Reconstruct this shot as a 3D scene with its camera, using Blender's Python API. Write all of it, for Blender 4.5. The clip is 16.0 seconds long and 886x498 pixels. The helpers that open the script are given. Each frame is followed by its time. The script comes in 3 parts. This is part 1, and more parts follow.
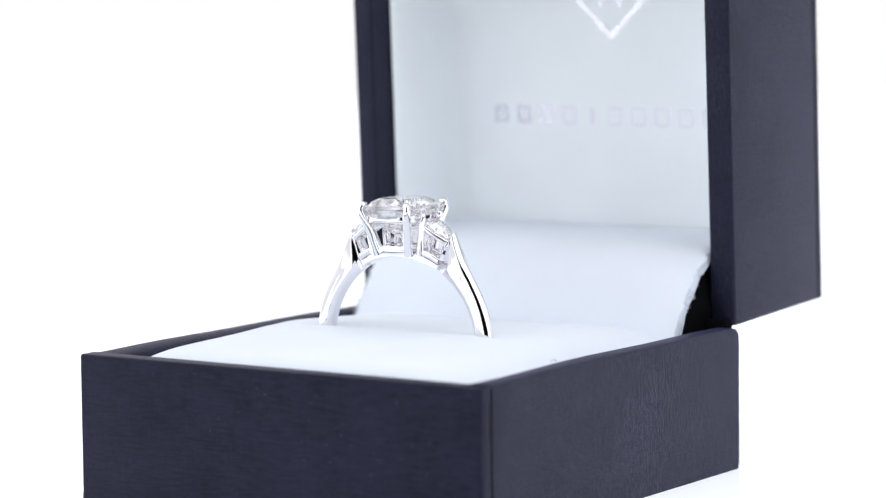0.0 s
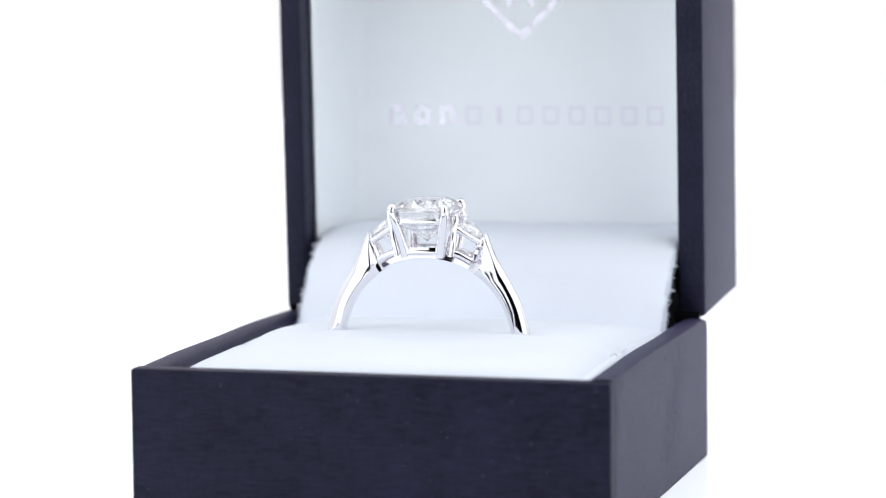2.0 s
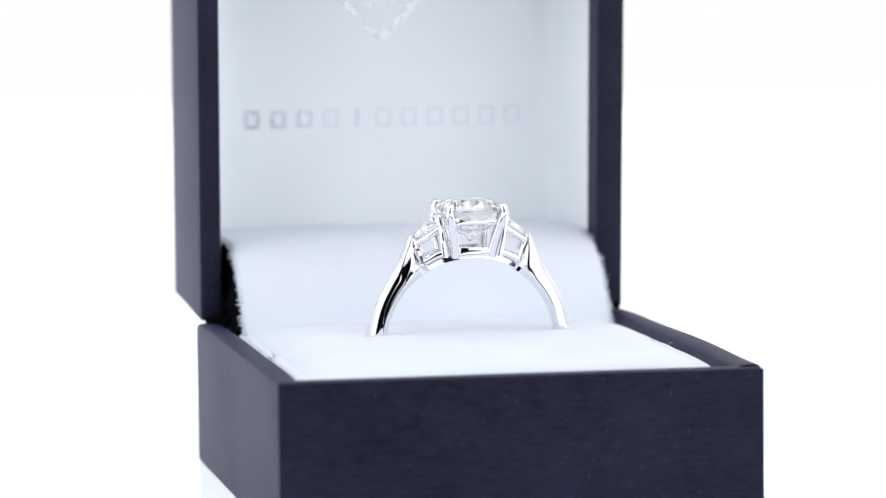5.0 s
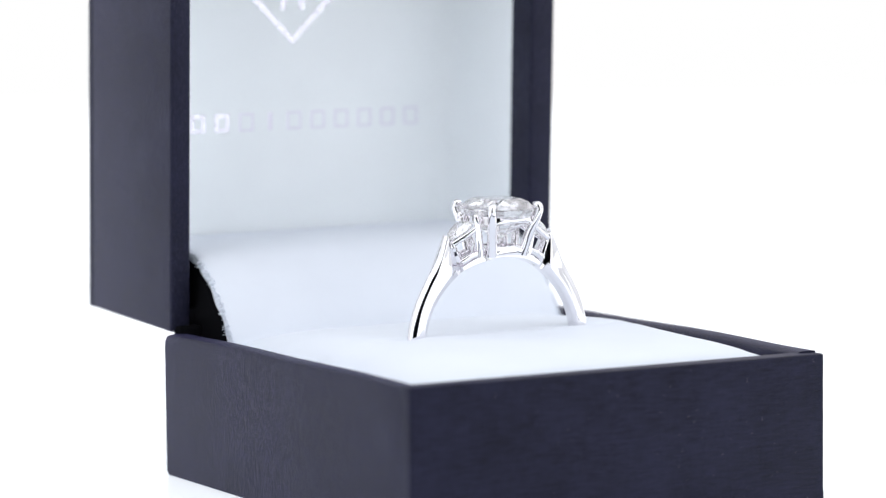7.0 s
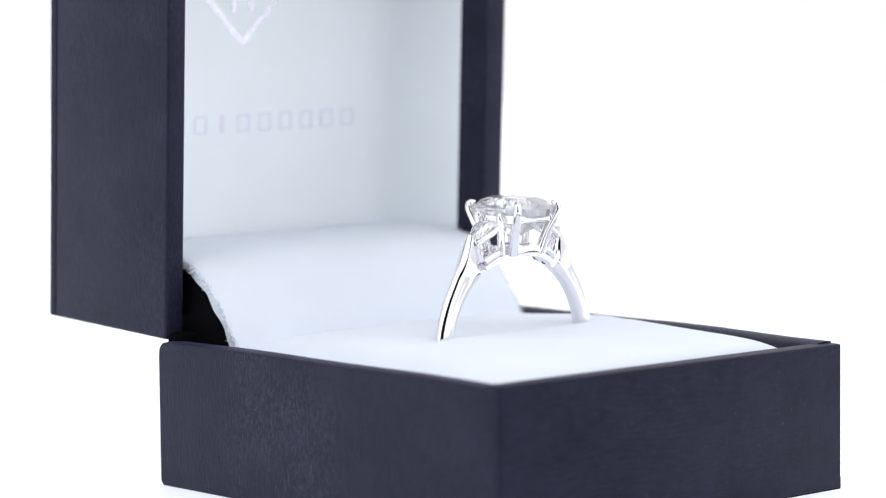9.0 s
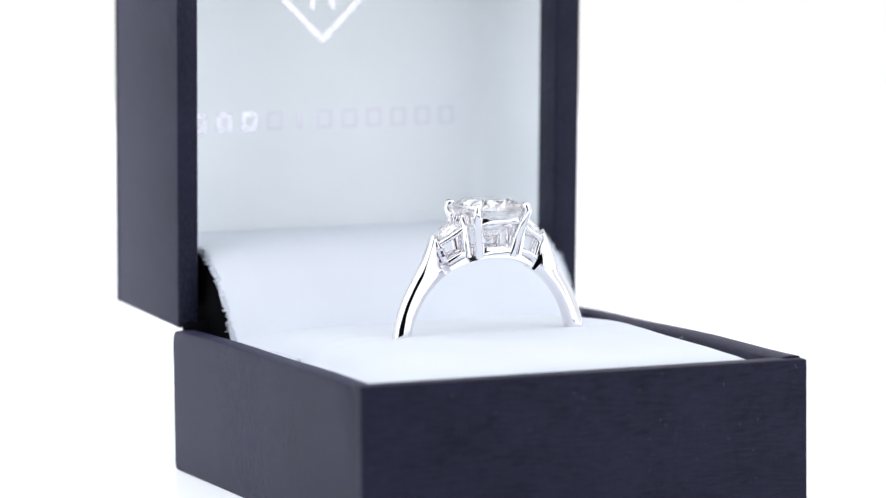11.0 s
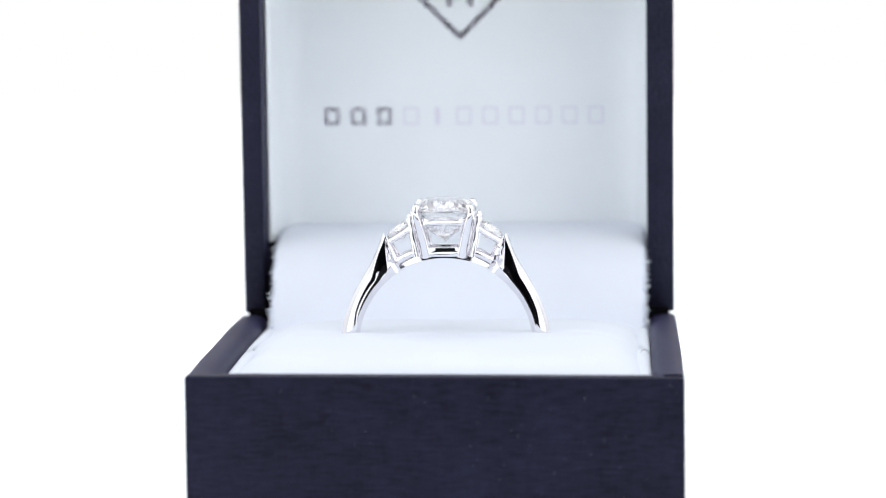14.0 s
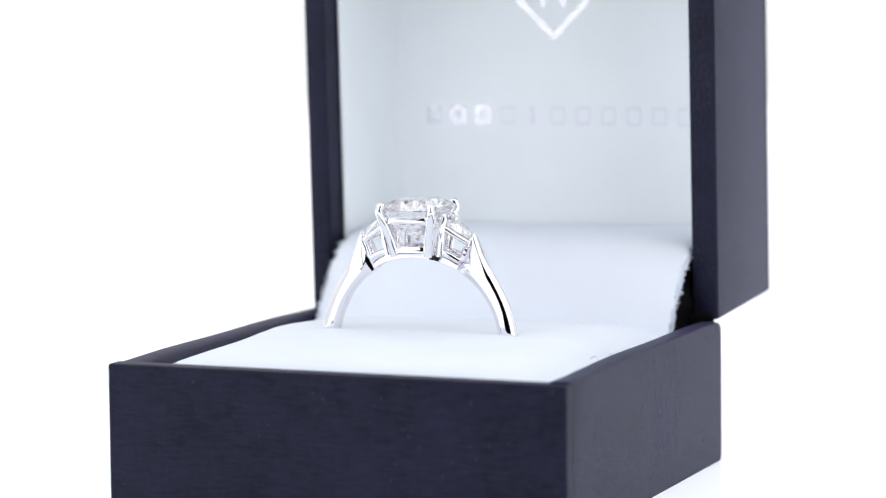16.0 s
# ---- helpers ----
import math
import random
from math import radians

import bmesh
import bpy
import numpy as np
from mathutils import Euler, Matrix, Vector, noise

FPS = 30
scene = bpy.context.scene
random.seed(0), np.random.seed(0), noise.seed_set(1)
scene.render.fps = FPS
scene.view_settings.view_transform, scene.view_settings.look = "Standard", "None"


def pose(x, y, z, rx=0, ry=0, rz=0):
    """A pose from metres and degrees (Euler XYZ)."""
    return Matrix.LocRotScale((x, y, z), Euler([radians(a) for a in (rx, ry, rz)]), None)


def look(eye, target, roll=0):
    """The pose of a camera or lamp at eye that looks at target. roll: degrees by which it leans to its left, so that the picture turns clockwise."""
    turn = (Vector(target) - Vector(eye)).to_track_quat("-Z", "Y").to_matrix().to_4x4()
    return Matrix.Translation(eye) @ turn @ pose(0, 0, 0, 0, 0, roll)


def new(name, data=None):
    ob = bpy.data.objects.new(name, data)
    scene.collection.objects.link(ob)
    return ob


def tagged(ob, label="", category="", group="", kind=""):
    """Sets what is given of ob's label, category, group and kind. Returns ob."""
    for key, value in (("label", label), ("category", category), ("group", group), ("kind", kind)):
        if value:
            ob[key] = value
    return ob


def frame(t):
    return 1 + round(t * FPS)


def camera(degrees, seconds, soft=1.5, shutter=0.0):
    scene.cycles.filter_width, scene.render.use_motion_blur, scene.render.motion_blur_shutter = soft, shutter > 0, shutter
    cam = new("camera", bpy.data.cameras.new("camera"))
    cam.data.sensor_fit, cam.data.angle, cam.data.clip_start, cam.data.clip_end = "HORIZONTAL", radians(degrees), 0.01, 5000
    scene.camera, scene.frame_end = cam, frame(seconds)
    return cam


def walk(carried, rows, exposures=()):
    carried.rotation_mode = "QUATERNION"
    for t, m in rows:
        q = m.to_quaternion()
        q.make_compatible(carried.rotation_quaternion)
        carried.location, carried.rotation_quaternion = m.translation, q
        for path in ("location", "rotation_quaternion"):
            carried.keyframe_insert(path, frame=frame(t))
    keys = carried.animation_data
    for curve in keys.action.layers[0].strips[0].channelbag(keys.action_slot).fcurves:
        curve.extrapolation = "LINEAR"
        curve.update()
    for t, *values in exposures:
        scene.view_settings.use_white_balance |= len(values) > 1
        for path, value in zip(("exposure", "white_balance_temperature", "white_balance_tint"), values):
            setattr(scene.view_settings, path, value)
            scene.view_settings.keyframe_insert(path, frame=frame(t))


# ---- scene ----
cam = camera(15.26, 16.0, 1.2)
DEG = math.pi / 180
MM = 0.001
BASE_H = 0.01505          # height of the lower half of the box
EYE = Vector((0.0, -0.34071, 0.04241 + BASE_H))
PITCH, TURN = 5.617 * DEG, 0.368 * DEG
AIM = EYE + Vector((-math.sin(TURN) * math.cos(PITCH), math.cos(TURN) * math.cos(PITCH), -math.sin(PITCH)))
cam.data.dof.use_dof, cam.data.dof.focus_distance, cam.data.dof.aperture_fstop = True, 0.334, 25.0
walk(cam, [(0.0, look(EYE, AIM, -0.607)), (16.0, look(EYE, AIM, -0.607))])

# ---- light: a white light tent, open towards the dark room behind the camera ----
world = bpy.data.worlds.new("dark_room")
scene.world = world
world.use_nodes = True
world.node_tree.nodes["Background"].inputs[0].default_value = (0.30, 0.32, 0.38, 1)
world.node_tree.nodes["Background"].inputs[1].default_value = 0.01
scene.view_settings.exposure = 0.0
scene.cycles.max_bounces = scene.cycles.transmission_bounces = scene.cycles.glossy_bounces = 20
GLOW_TOP, GLOW_SIDE, GLOW_BACK, GLOW_FRONT = 1.10, 1.12, 1.0, 1.82


# ---- materials ----
def material(name):
    m = bpy.data.materials.new(name)
    m.use_nodes = True
    return m, m.node_tree.nodes, m.node_tree.links, m.node_tree.nodes["Principled BSDF"]


def noise_node(n, l, scale, stretch=(1, 1, 1), detail=4.0, rough=0.6):
    co = n.new("ShaderNodeTexCoord")
    mp = n.new("ShaderNodeMapping")
    mp.inputs["Scale"].default_value = stretch
    tx = n.new("ShaderNodeTexNoise")
    tx.inputs["Scale"].default_value = scale
    tx.inputs["Detail"].default_value = detail
    tx.inputs["Roughness"].default_value = rough
    l.new(co.outputs["Object"], mp.inputs["Vector"])
    l.new(mp.outputs["Vector"], tx.inputs["Vector"])
    return tx


def ramp(n, l, source, stops):
    r = n.new("ShaderNodeValToRGB")
    while len(r.color_ramp.elements) < len(stops):
        r.color_ramp.elements.new(0.5)
    for e, (p, c) in zip(r.color_ramp.elements, stops):
        e.position, e.color = p, (*c, 1) if len(c) == 3 else c
    l.new(source, r.inputs["Fac"])
    return r


def bump(n, l, height, strength, distance, normal=None):
    b = n.new("ShaderNodeBump")
    b.inputs["Strength"].default_value = strength
    b.inputs["Distance"].default_value = distance
    l.new(height, b.inputs["Height"])
    if normal:
        l.new(normal, b.inputs["Normal"])
    return b


def mat_glow(name, colour, strength, base=0.12, fall=False):
    m, n, l, p = material(name)
    p.inputs["Base Color"].default_value = (base, base, base, 1)
    p.inputs["Emission Color"].default_value = (*colour, 1)
    p.inputs["Emission Strength"].default_value = strength
    p.inputs["Roughness"].default_value = 0.9
    p.inputs["Specular IOR Level"].default_value = 0.0
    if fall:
        # glow painted uneven to shade the metal's reflections: fainter towards the floor, in broad patches
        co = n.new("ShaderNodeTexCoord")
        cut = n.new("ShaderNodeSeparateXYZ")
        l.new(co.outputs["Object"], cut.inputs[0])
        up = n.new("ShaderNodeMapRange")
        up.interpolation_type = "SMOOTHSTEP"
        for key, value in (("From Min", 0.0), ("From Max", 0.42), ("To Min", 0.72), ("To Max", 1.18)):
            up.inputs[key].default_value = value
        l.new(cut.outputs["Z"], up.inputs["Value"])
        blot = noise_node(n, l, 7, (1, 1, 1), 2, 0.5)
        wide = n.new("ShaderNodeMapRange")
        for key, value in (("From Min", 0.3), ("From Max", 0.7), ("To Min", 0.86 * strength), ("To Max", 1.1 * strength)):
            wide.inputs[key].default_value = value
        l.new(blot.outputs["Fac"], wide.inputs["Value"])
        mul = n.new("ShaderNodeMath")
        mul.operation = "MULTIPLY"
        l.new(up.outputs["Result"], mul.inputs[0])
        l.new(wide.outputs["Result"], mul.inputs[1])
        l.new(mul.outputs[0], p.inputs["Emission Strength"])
    return m


def mat_paper(name, stretch, cross, relief=0.65, dark=(0.0014, 0.0015, 0.0060), light=(0.0115, 0.0120, 0.0290), wear=0.0, weft=0.25, gloss=0.215, band=None, sheen=0.06):
    """Dark navy textured cover paper with a drawn grain, fine specks and scuffs."""
    m, n, l, p = material(name)
    warp = noise_node(n, l, 2900, stretch, 5, 0.7)
    weave = noise_node(n, l, 3300, cross, 4, 0.7)
    grain = n.new("ShaderNodeMix")
    grain.data_type = "FLOAT"
    grain.inputs["Factor"].default_value = weft
    l.new(warp.outputs["Fac"], grain.inputs["A"])
    l.new(weave.outputs["Fac"], grain.inputs["B"])
    thread = grain.outputs["Result"]
    broad = noise_node(n, l, 150, (1, 1, 1), 4, 0.6)
    mix = n.new("ShaderNodeMath")
    mix.operation = "MULTIPLY_ADD"
    mix.inputs[1].default_value = 0.68
    l.new(thread, mix.inputs[0])
    half = n.new("ShaderNodeMath")
    half.operation = "MULTIPLY"
    half.inputs[1].default_value = 0.28
    l.new(broad.outputs["Fac"], half.inputs[0])
    l.new(half.outputs[0], mix.inputs[2])
    col = ramp(n, l, mix.outputs[0], [(0.37, dark), (0.56, light)])
    speck = noise_node(n, l, 2600, (1, 1, 0.6), 1, 0.5)
    dots = ramp(n, l, speck.outputs["Fac"], [(0.795, (0, 0, 0)), (0.87, (1, 1, 1))])
    over = n.new("ShaderNodeMix")
    over.data_type = "RGBA"
    l.new(dots.outputs["Color"], over.inputs["Factor"])
    l.new(col.outputs["Color"], over.inputs["A"])
    over.inputs["B"].default_value = (0.13, 0.13, 0.16, 1)
    # rubbed ridges of the grain, in patches
    ridge = noise_node(n, l, 3400, (1.0, 1.2, 0.48), 5, 0.75)
    patch = noise_node(n, l, 110, (1, 1, 1), 2, 0.5)
    ridges = ramp(n, l, ridge.outputs["Fac"], [(0.50, (0, 0, 0)), (0.68, (1, 1, 1))])
    patches = ramp(n, l, patch.outputs["Fac"], [(0.40, (0, 0, 0)), (0.58, (wear, wear, wear))])
    reach = patches.outputs["Color"]
    if band is not None:
        # the paper is stretched and cracked in a band across the middle of the board
        co = n.new("ShaderNodeTexCoord")
        cut = n.new("ShaderNodeSeparateXYZ")
        l.new(co.outputs["Object"], cut.inputs[0])
        off = n.new("ShaderNodeMath")
        off.operation = "SUBTRACT"
        off.inputs[1].default_value = band
        l.new(cut.outputs["Y"], off.inputs[0])
        far = n.new("ShaderNodeMath")
        far.operation = "ABSOLUTE"
        l.new(off.outputs[0], far.inputs[0])
        near = n.new("ShaderNodeMapRange")
        near.interpolation_type = "SMOOTHSTEP"
        for key, value in (("From Min", 0.002), ("From Max", 0.011), ("To Min", 1.5), ("To Max", 0.12)):
            near.inputs[key].default_value = value
        l.new(far.outputs[0], near.inputs["Value"])
        both = n.new("ShaderNodeMath")
        both.operation = "MULTIPLY"
        l.new(near.outputs["Result"], both.inputs[0])
        l.new(patches.outputs["Color"], both.inputs[1])
        reach = both.outputs[0]
    rub = n.new("ShaderNodeMath")
    rub.operation = "MULTIPLY"
    l.new(ridges.outputs["Color"], rub.inputs[0])
    l.new(reach, rub.inputs[1])
    worn = n.new("ShaderNodeMix")
    worn.data_type = "RGBA"
    l.new(rub.outputs[0], worn.inputs["Factor"])
    l.new(over.outputs["Result"], worn.inputs["A"])
    worn.inputs["B"].default_value = (0.085, 0.085, 0.115, 1)
    l.new(worn.outputs["Result"], p.inputs["Base Color"])
    rough = ramp(n, l, thread, [(0.3, (0.42, 0.42, 0.42)), (0.7, (0.60, 0.60, 0.60))])
    l.new(rough.outputs["Color"], p.inputs["Roughness"])
    p.inputs["Specular IOR Level"].default_value = gloss
    p.inputs["Sheen Weight"].default_value = sheen
    p.inputs["Sheen Roughness"].default_value = 0.35
    p.inputs["Sheen Tint"].default_value = (0.46, 0.42, 1.0, 1)
    p.inputs["Specular Tint"].default_value = (0.75, 0.755, 1.0, 1)
    b1 = bump(n, l, broad.outputs["Fac"], 0.25, 0.0003)
    b2 = bump(n, l, thread, relief, 0.00013, b1.outputs["Normal"])
    b3 = bump(n, l, rub.outputs[0], 0.9, 0.00016, b2.outputs["Normal"])
    l.new(b3.outputs["Normal"], p.inputs["Normal"])
    return m


def mat_fabric(name, colour, weave=2600, strength=0.35):
    """Soft white velvet-like cloth with a faint nap."""
    m, n, l, p = material(name)
    nap = noise_node(n, l, weave, (1, 1, 1), 2, 0.5)
    soft = noise_node(n, l, 110, (1, 1, 1), 3, 0.5)
    a = tuple(c * 0.975 for c in colour)
    col = ramp(n, l, soft.outputs["Fac"], [(0.35, a), (0.65, colour)])
    l.new(col.outputs["Color"], p.inputs["Base Color"])
    p.inputs["Roughness"].default_value = 0.9
    p.inputs["Specular IOR Level"].default_value = 0.15
    p.inputs["Sheen Weight"].default_value = 0.15
    b1 = bump(n, l, soft.outputs["Fac"], 0.2, 0.0005)
    b2 = bump(n, l, nap.outputs["Fac"], strength, 0.00006, b1.outputs["Normal"])
    l.new(b2.outputs["Normal"], p.inputs["Normal"])
    return m


def mat_metal(name, colour, roughness, wear=0.03):
    m, n, l, p = material(name)
    p.inputs["Base Color"].default_value = (*colour, 1)
    p.inputs["Metallic"].default_value = 1.0
    tx = noise_node(n, l, 700, (1, 1, 1), 3, 0.5)
    r = ramp(n, l, tx.outputs["Fac"], [(0.3, (roughness,) * 3), (0.7, (roughness + wear,) * 3)])
    l.new(r.outputs["Color"], p.inputs["Roughness"])
    return m


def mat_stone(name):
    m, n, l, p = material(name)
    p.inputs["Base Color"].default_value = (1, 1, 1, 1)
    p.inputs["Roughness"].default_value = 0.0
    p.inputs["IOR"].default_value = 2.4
    # small white diffuse share put in to brighten dark facets
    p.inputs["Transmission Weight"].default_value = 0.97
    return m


def mat_floor():
    m, n, l, p = material("white_acrylic_glow")
    tx = noise_node(n, l, 40, (1, 1, 1), 3, 0.5)
    col = ramp(n, l, tx.outputs["Fac"], [(0.3, (0.80, 0.82, 0.86)), (0.7, (0.84, 0.86, 0.89))])
    l.new(col.outputs["Color"], p.inputs["Base Color"])
    p.inputs["Roughness"].default_value = 0.06
    p.inputs["IOR"].default_value = 1.16
    # added glow of the floor itself keeps it white around the box
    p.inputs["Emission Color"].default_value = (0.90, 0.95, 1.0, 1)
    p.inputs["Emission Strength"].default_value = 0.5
    return m


M_TOP = mat_glow("diffuser_top", (0.95, 0.97, 1.0), GLOW_TOP)
M_SIDE = mat_glow("diffuser_side", (0.92, 0.945, 1.0), GLOW_SIDE, fall=True)
# the backdrop gives off its own light to stay pure white
M_BACK = mat_glow("backdrop_white_glow", (1.0, 1.0, 1.0), GLOW_BACK, 0.0)
M_FRONT = mat_glow("diffuser_front", (0.93, 0.95, 1.0), GLOW_FRONT, fall=True)
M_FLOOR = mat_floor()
# one paper: brighter sides put in by higher gloss and sheen than the front
M_PAPER = mat_paper("navy_paper_grain_across", (0.16, 1.0, 1.2), (1.0, 1.0, 0.2))
M_PAPER_UP = mat_paper("navy_paper_grain_up", (1.0, 1.2, 0.42), (1.0, 0.16, 1.2), 1.0, wear=0.36, weft=0.40, gloss=0.29, band=0.006, sheen=0.13)
M_PAPER_LID = mat_paper("navy_paper_grain_up_even", (1.0, 1.2, 0.42), (1.0, 0.16, 1.2), 1.0, wear=0.14, weft=0.40, gloss=0.28, sheen=0.11)
M_INNER, _n, _l, _p = material("black_card")
_p.inputs["Base Color"].default_value = (0.0035, 0.0035, 0.0045, 1)
_p.inputs["Roughness"].default_value = 0.95
_p.inputs["Specular IOR Level"].default_value = 0.04
M_PAD = mat_fabric("white_cushion_cloth", (0.745, 0.785, 0.855))
M_LINING = mat_fabric("white_lining_cloth", (0.925, 0.96, 0.975))
M_GOLD = mat_metal("white_gold", (0.87, 0.855, 0.875), 0.025, 0.03)


def mat_foil(name, colour, roughness, crinkle):
    """Stamped foil, slightly crinkled by the cloth below it."""
    m = mat_metal(name, colour, roughness, 0.06)
    n, l = m.node_tree.nodes, m.node_tree.links
    tx = noise_node(n, l, 1500, (1, 1, 1), 2, 0.5)
    b = bump(n, l, tx.outputs["Fac"], crinkle, 0.00012)
    l.new(b.outputs["Normal"], n["Principled BSDF"].inputs["Normal"])
    return m


M_FOIL = mat_foil("silver_foil", (0.78, 0.765, 0.84), 0.24, 0.30)
M_FOIL_PALE = mat_foil("pale_silver_foil", (0.84, 0.82, 0.90), 0.50, 0.25)
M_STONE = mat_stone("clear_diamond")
def mat_dull(name, a, b):
    m, n, l, p = material(name)
    tx = noise_node(n, l, 12, (1, 1, 1), 5, 0.6)
    col = ramp(n, l, tx.outputs["Fac"], [(0.3, a), (0.7, b)])
    l.new(col.outputs["Color"], p.inputs["Base Color"])
    p.inputs["Roughness"].default_value = 0.85
    p.inputs["Specular IOR Level"].default_value = 0.05
    return m


M_TABLE = mat_dull("black_table", (0.006, 0.006, 0.008), (0.010, 0.010, 0.012))
M_ROOM = mat_dull("dark_studio_paint", (0.018, 0.018, 0.021), (0.026, 0.026, 0.030))
M_FIBRE, _n, _l, _p = material("pale_paper_fibre")
_p.inputs["Base Color"].default_value = (0.075, 0.075, 0.10, 1)
_p.inputs["Roughness"].default_value = 0.7
M_CREASE, _n, _l, _p = material("worn_paper_crease")
_p.inputs["Base Color"].default_value = (0.055, 0.055, 0.085, 1)
_p.inputs["Roughness"].default_value = 0.5
_p.inputs["Specular IOR Level"].default_value = 0.5
M_LINT, _n, _l, _p = material("grey_lint")
_p.inputs["Base Color"].default_value = (0.35, 0.36, 0.40, 1)


# ---- helpers of this scene ----
def mesh_of(name, bm, mat, smooth=False, angle=None):
    bmesh.ops.recalc_face_normals(bm, faces=bm.faces)
    me = bpy.data.meshes.new(name)
    bm.to_mesh(me)
    bm.free()
    me.materials.append(mat)
    if smooth:
        me.polygons.foreach_set("use_smooth", [True] * len(me.polygons))
        if angle:
            me.set_sharp_from_angle(angle=angle * DEG)
    return me


def part(name, bm, mat, parent, label="", smooth=False, angle=None, at=None):
    ob = new(name, mesh_of(name, bm, mat, smooth, angle))
    ob.parent = parent
    if at is not None:
        ob.matrix_basis = at
    if label:
        tagged(ob, label)
    return ob


def block(bm, x0, x1, y0, y1, z0, z1):
    v = [bm.verts.new((x, y, z)) for x in (x0, x1) for y in (y0, y1) for z in (z0, z1)]
    for f in ((0, 1, 3, 2), (4, 6, 7, 5), (0, 4, 5, 1), (2, 3, 7, 6), (0, 2, 6, 4), (1, 5, 7, 3)):
        bm.faces.new([v[i] for i in f])
    return v


def bevel(bm, width, segments=2, edges=None):
    bmesh.ops.bevel(bm, geom=list(edges if edges is not None else bm.edges), offset=width, segments=segments, profile=0.5, affect="EDGES")


def loft(bm, rings, closed=False, caps=True):
    """Joins rows of points of equal number (each row a closed loop) into a skin."""
    rows = [[bm.verts.new(p) for p in r] for r in rings]
    n = len(rows[0])
    pairs = list(zip(rows, rows[1:])) + ([(rows[-1], rows[0])] if closed else [])
    for a, b in pairs:
        for i in range(n):
            bm.faces.new((a[i], a[(i + 1) % n], b[(i + 1) % n], b[i]))
    if caps and not closed:
        bm.faces.new(rows[0][::-1])
        bm.faces.new(rows[-1])
    return rows


def extrude_profile(bm, profile, axis, a, b):
    """A closed outline swept straight from a to b along an axis. Points of the outline are the two other coordinates in order."""
    def put(p, s):
        return {"x": (s, p[0], p[1]), "y": (p[0], s, p[1]), "z": (p[0], p[1], s)}[axis]
    return loft(bm, [[put(p, a) for p in profile], [put(p, b) for p in profile]])


def rod(bm, path, radii, sides=10, flat=1.0, up=Vector((0, 1, 0))):
    """A tube along a path with a radius at each point."""
    path = [Vector(p) for p in path]
    rings = []
    for i, p in enumerate(path):
        d = (path[min(i + 1, len(path) - 1)] - path[max(i - 1, 0)]).normalized()
        u = up - d * up.dot(d)
        u = u.normalized() if u.length > 1e-6 else d.orthogonal().normalized()
        w = d.cross(u)
        r = radii[i] if hasattr(radii, "__len__") else radii
        rings.append([p + (u * math.cos(a) + w * math.sin(a) * flat) * r for a in (2 * math.pi * k / sides for k in range(sides))])
    return loft(bm, rings)


def bez(points, steps=8):
    """A smooth run through points (Catmull-Rom)."""
    P = [Vector(p) for p in points]
    P = [2 * P[0] - P[1]] + P + [2 * P[-1] - P[-2]]
    out = []
    for i in range(1, len(P) - 2):
        for k in range(steps):
            t = k / steps
            out.append(0.5 * (2 * P[i] + (P[i + 1] - P[i - 1]) * t + (2 * P[i - 1] - 5 * P[i] + 4 * P[i + 1] - P[i + 2]) * t * t
                              + (3 * P[i] - P[i - 1] - 3 * P[i + 1] + P[i + 2]) * t ** 3))
    return out + [P[-2]]


def lerp_table(table, x):
    for (a, va), (b, vb) in zip(table, table[1:]):
        if x <= b:
            return va + (vb - va) * max(0.0, (x - a) / (b - a))
    return table[-1][1]


def smooth_table(table, x, reach=3.0):
    return sum(lerp_table(table, x + reach * k / 4) for k in range(-4, 5)) / 9


def scaled(bm):
    bmesh.ops.scale(bm, vec=(MM, MM, MM), verts=bm.verts)
    return bm


# ---- the tent ----
def slab(name, x0, x1, y0, y1, z0, z1, mat, label, category):
    bm = bmesh.new()
    block(bm, x0, x1, y0, y1, z0, z1)
    ob = new(name, mesh_of(name, bm, mat))
    return tagged(ob, label, category, kind="structure")


def build_floor():
    """White floor sheet; a notch added at its front edge, below the camera opening, darkens reflections."""
    bm = bmesh.new()
    plan = [(-0.7, -0.33), (-0.105, -0.33), (-0.105, -0.10), (0.105, -0.10), (0.105, -0.33), (0.7, -0.33), (0.7, 0.72), (-0.7, 0.72)]
    extrude_profile(bm, plan, "z", -0.01, 0.0)
    return tagged(new("floor", mesh_of("floor", bm, M_FLOOR)), "glossy white acrylic floor of the light tent, with added glow", "floor", kind="structure")


build_floor()
# unseen table added; its black shows in reflections through the notch
slab("table", -0.75, 0.75, -0.60, 0.75, -0.75, -0.0102, M_TABLE, "plain black studio table added unseen under the tent", "table")
slab("room_floor", -2.2, 2.2, -2.6, 1.8, -0.80, -0.75, M_ROOM, "dark grey studio floor", "floor")
slab("room_wall_back", -2.2, 2.2, 1.75, 1.80, -0.75, 1.8, M_ROOM, "dark grey studio wall", "wall")
slab("room_wall_front", -2.2, 2.2, -2.60, -2.55, -0.75, 1.8, M_ROOM, "dark grey studio wall", "wall")
slab("room_wall_left", -2.2, -2.15, -2.55, 1.75, -0.75, 1.8, M_ROOM, "dark grey studio wall", "wall")
slab("room_wall_right", 2.15, 2.2, -2.55, 1.75, -0.75, 1.8, M_ROOM, "dark grey studio wall", "wall")
slab("room_ceiling", -2.2, 2.2, -2.6, 1.8, 1.80, 1.85, M_ROOM, "dark grey studio ceiling", "ceiling")
slab("backdrop", -0.7, 0.7, 0.70, 0.72, 0.0, 0.8, M_BACK, "plain white studio backdrop with its own even glow", "backdrop")
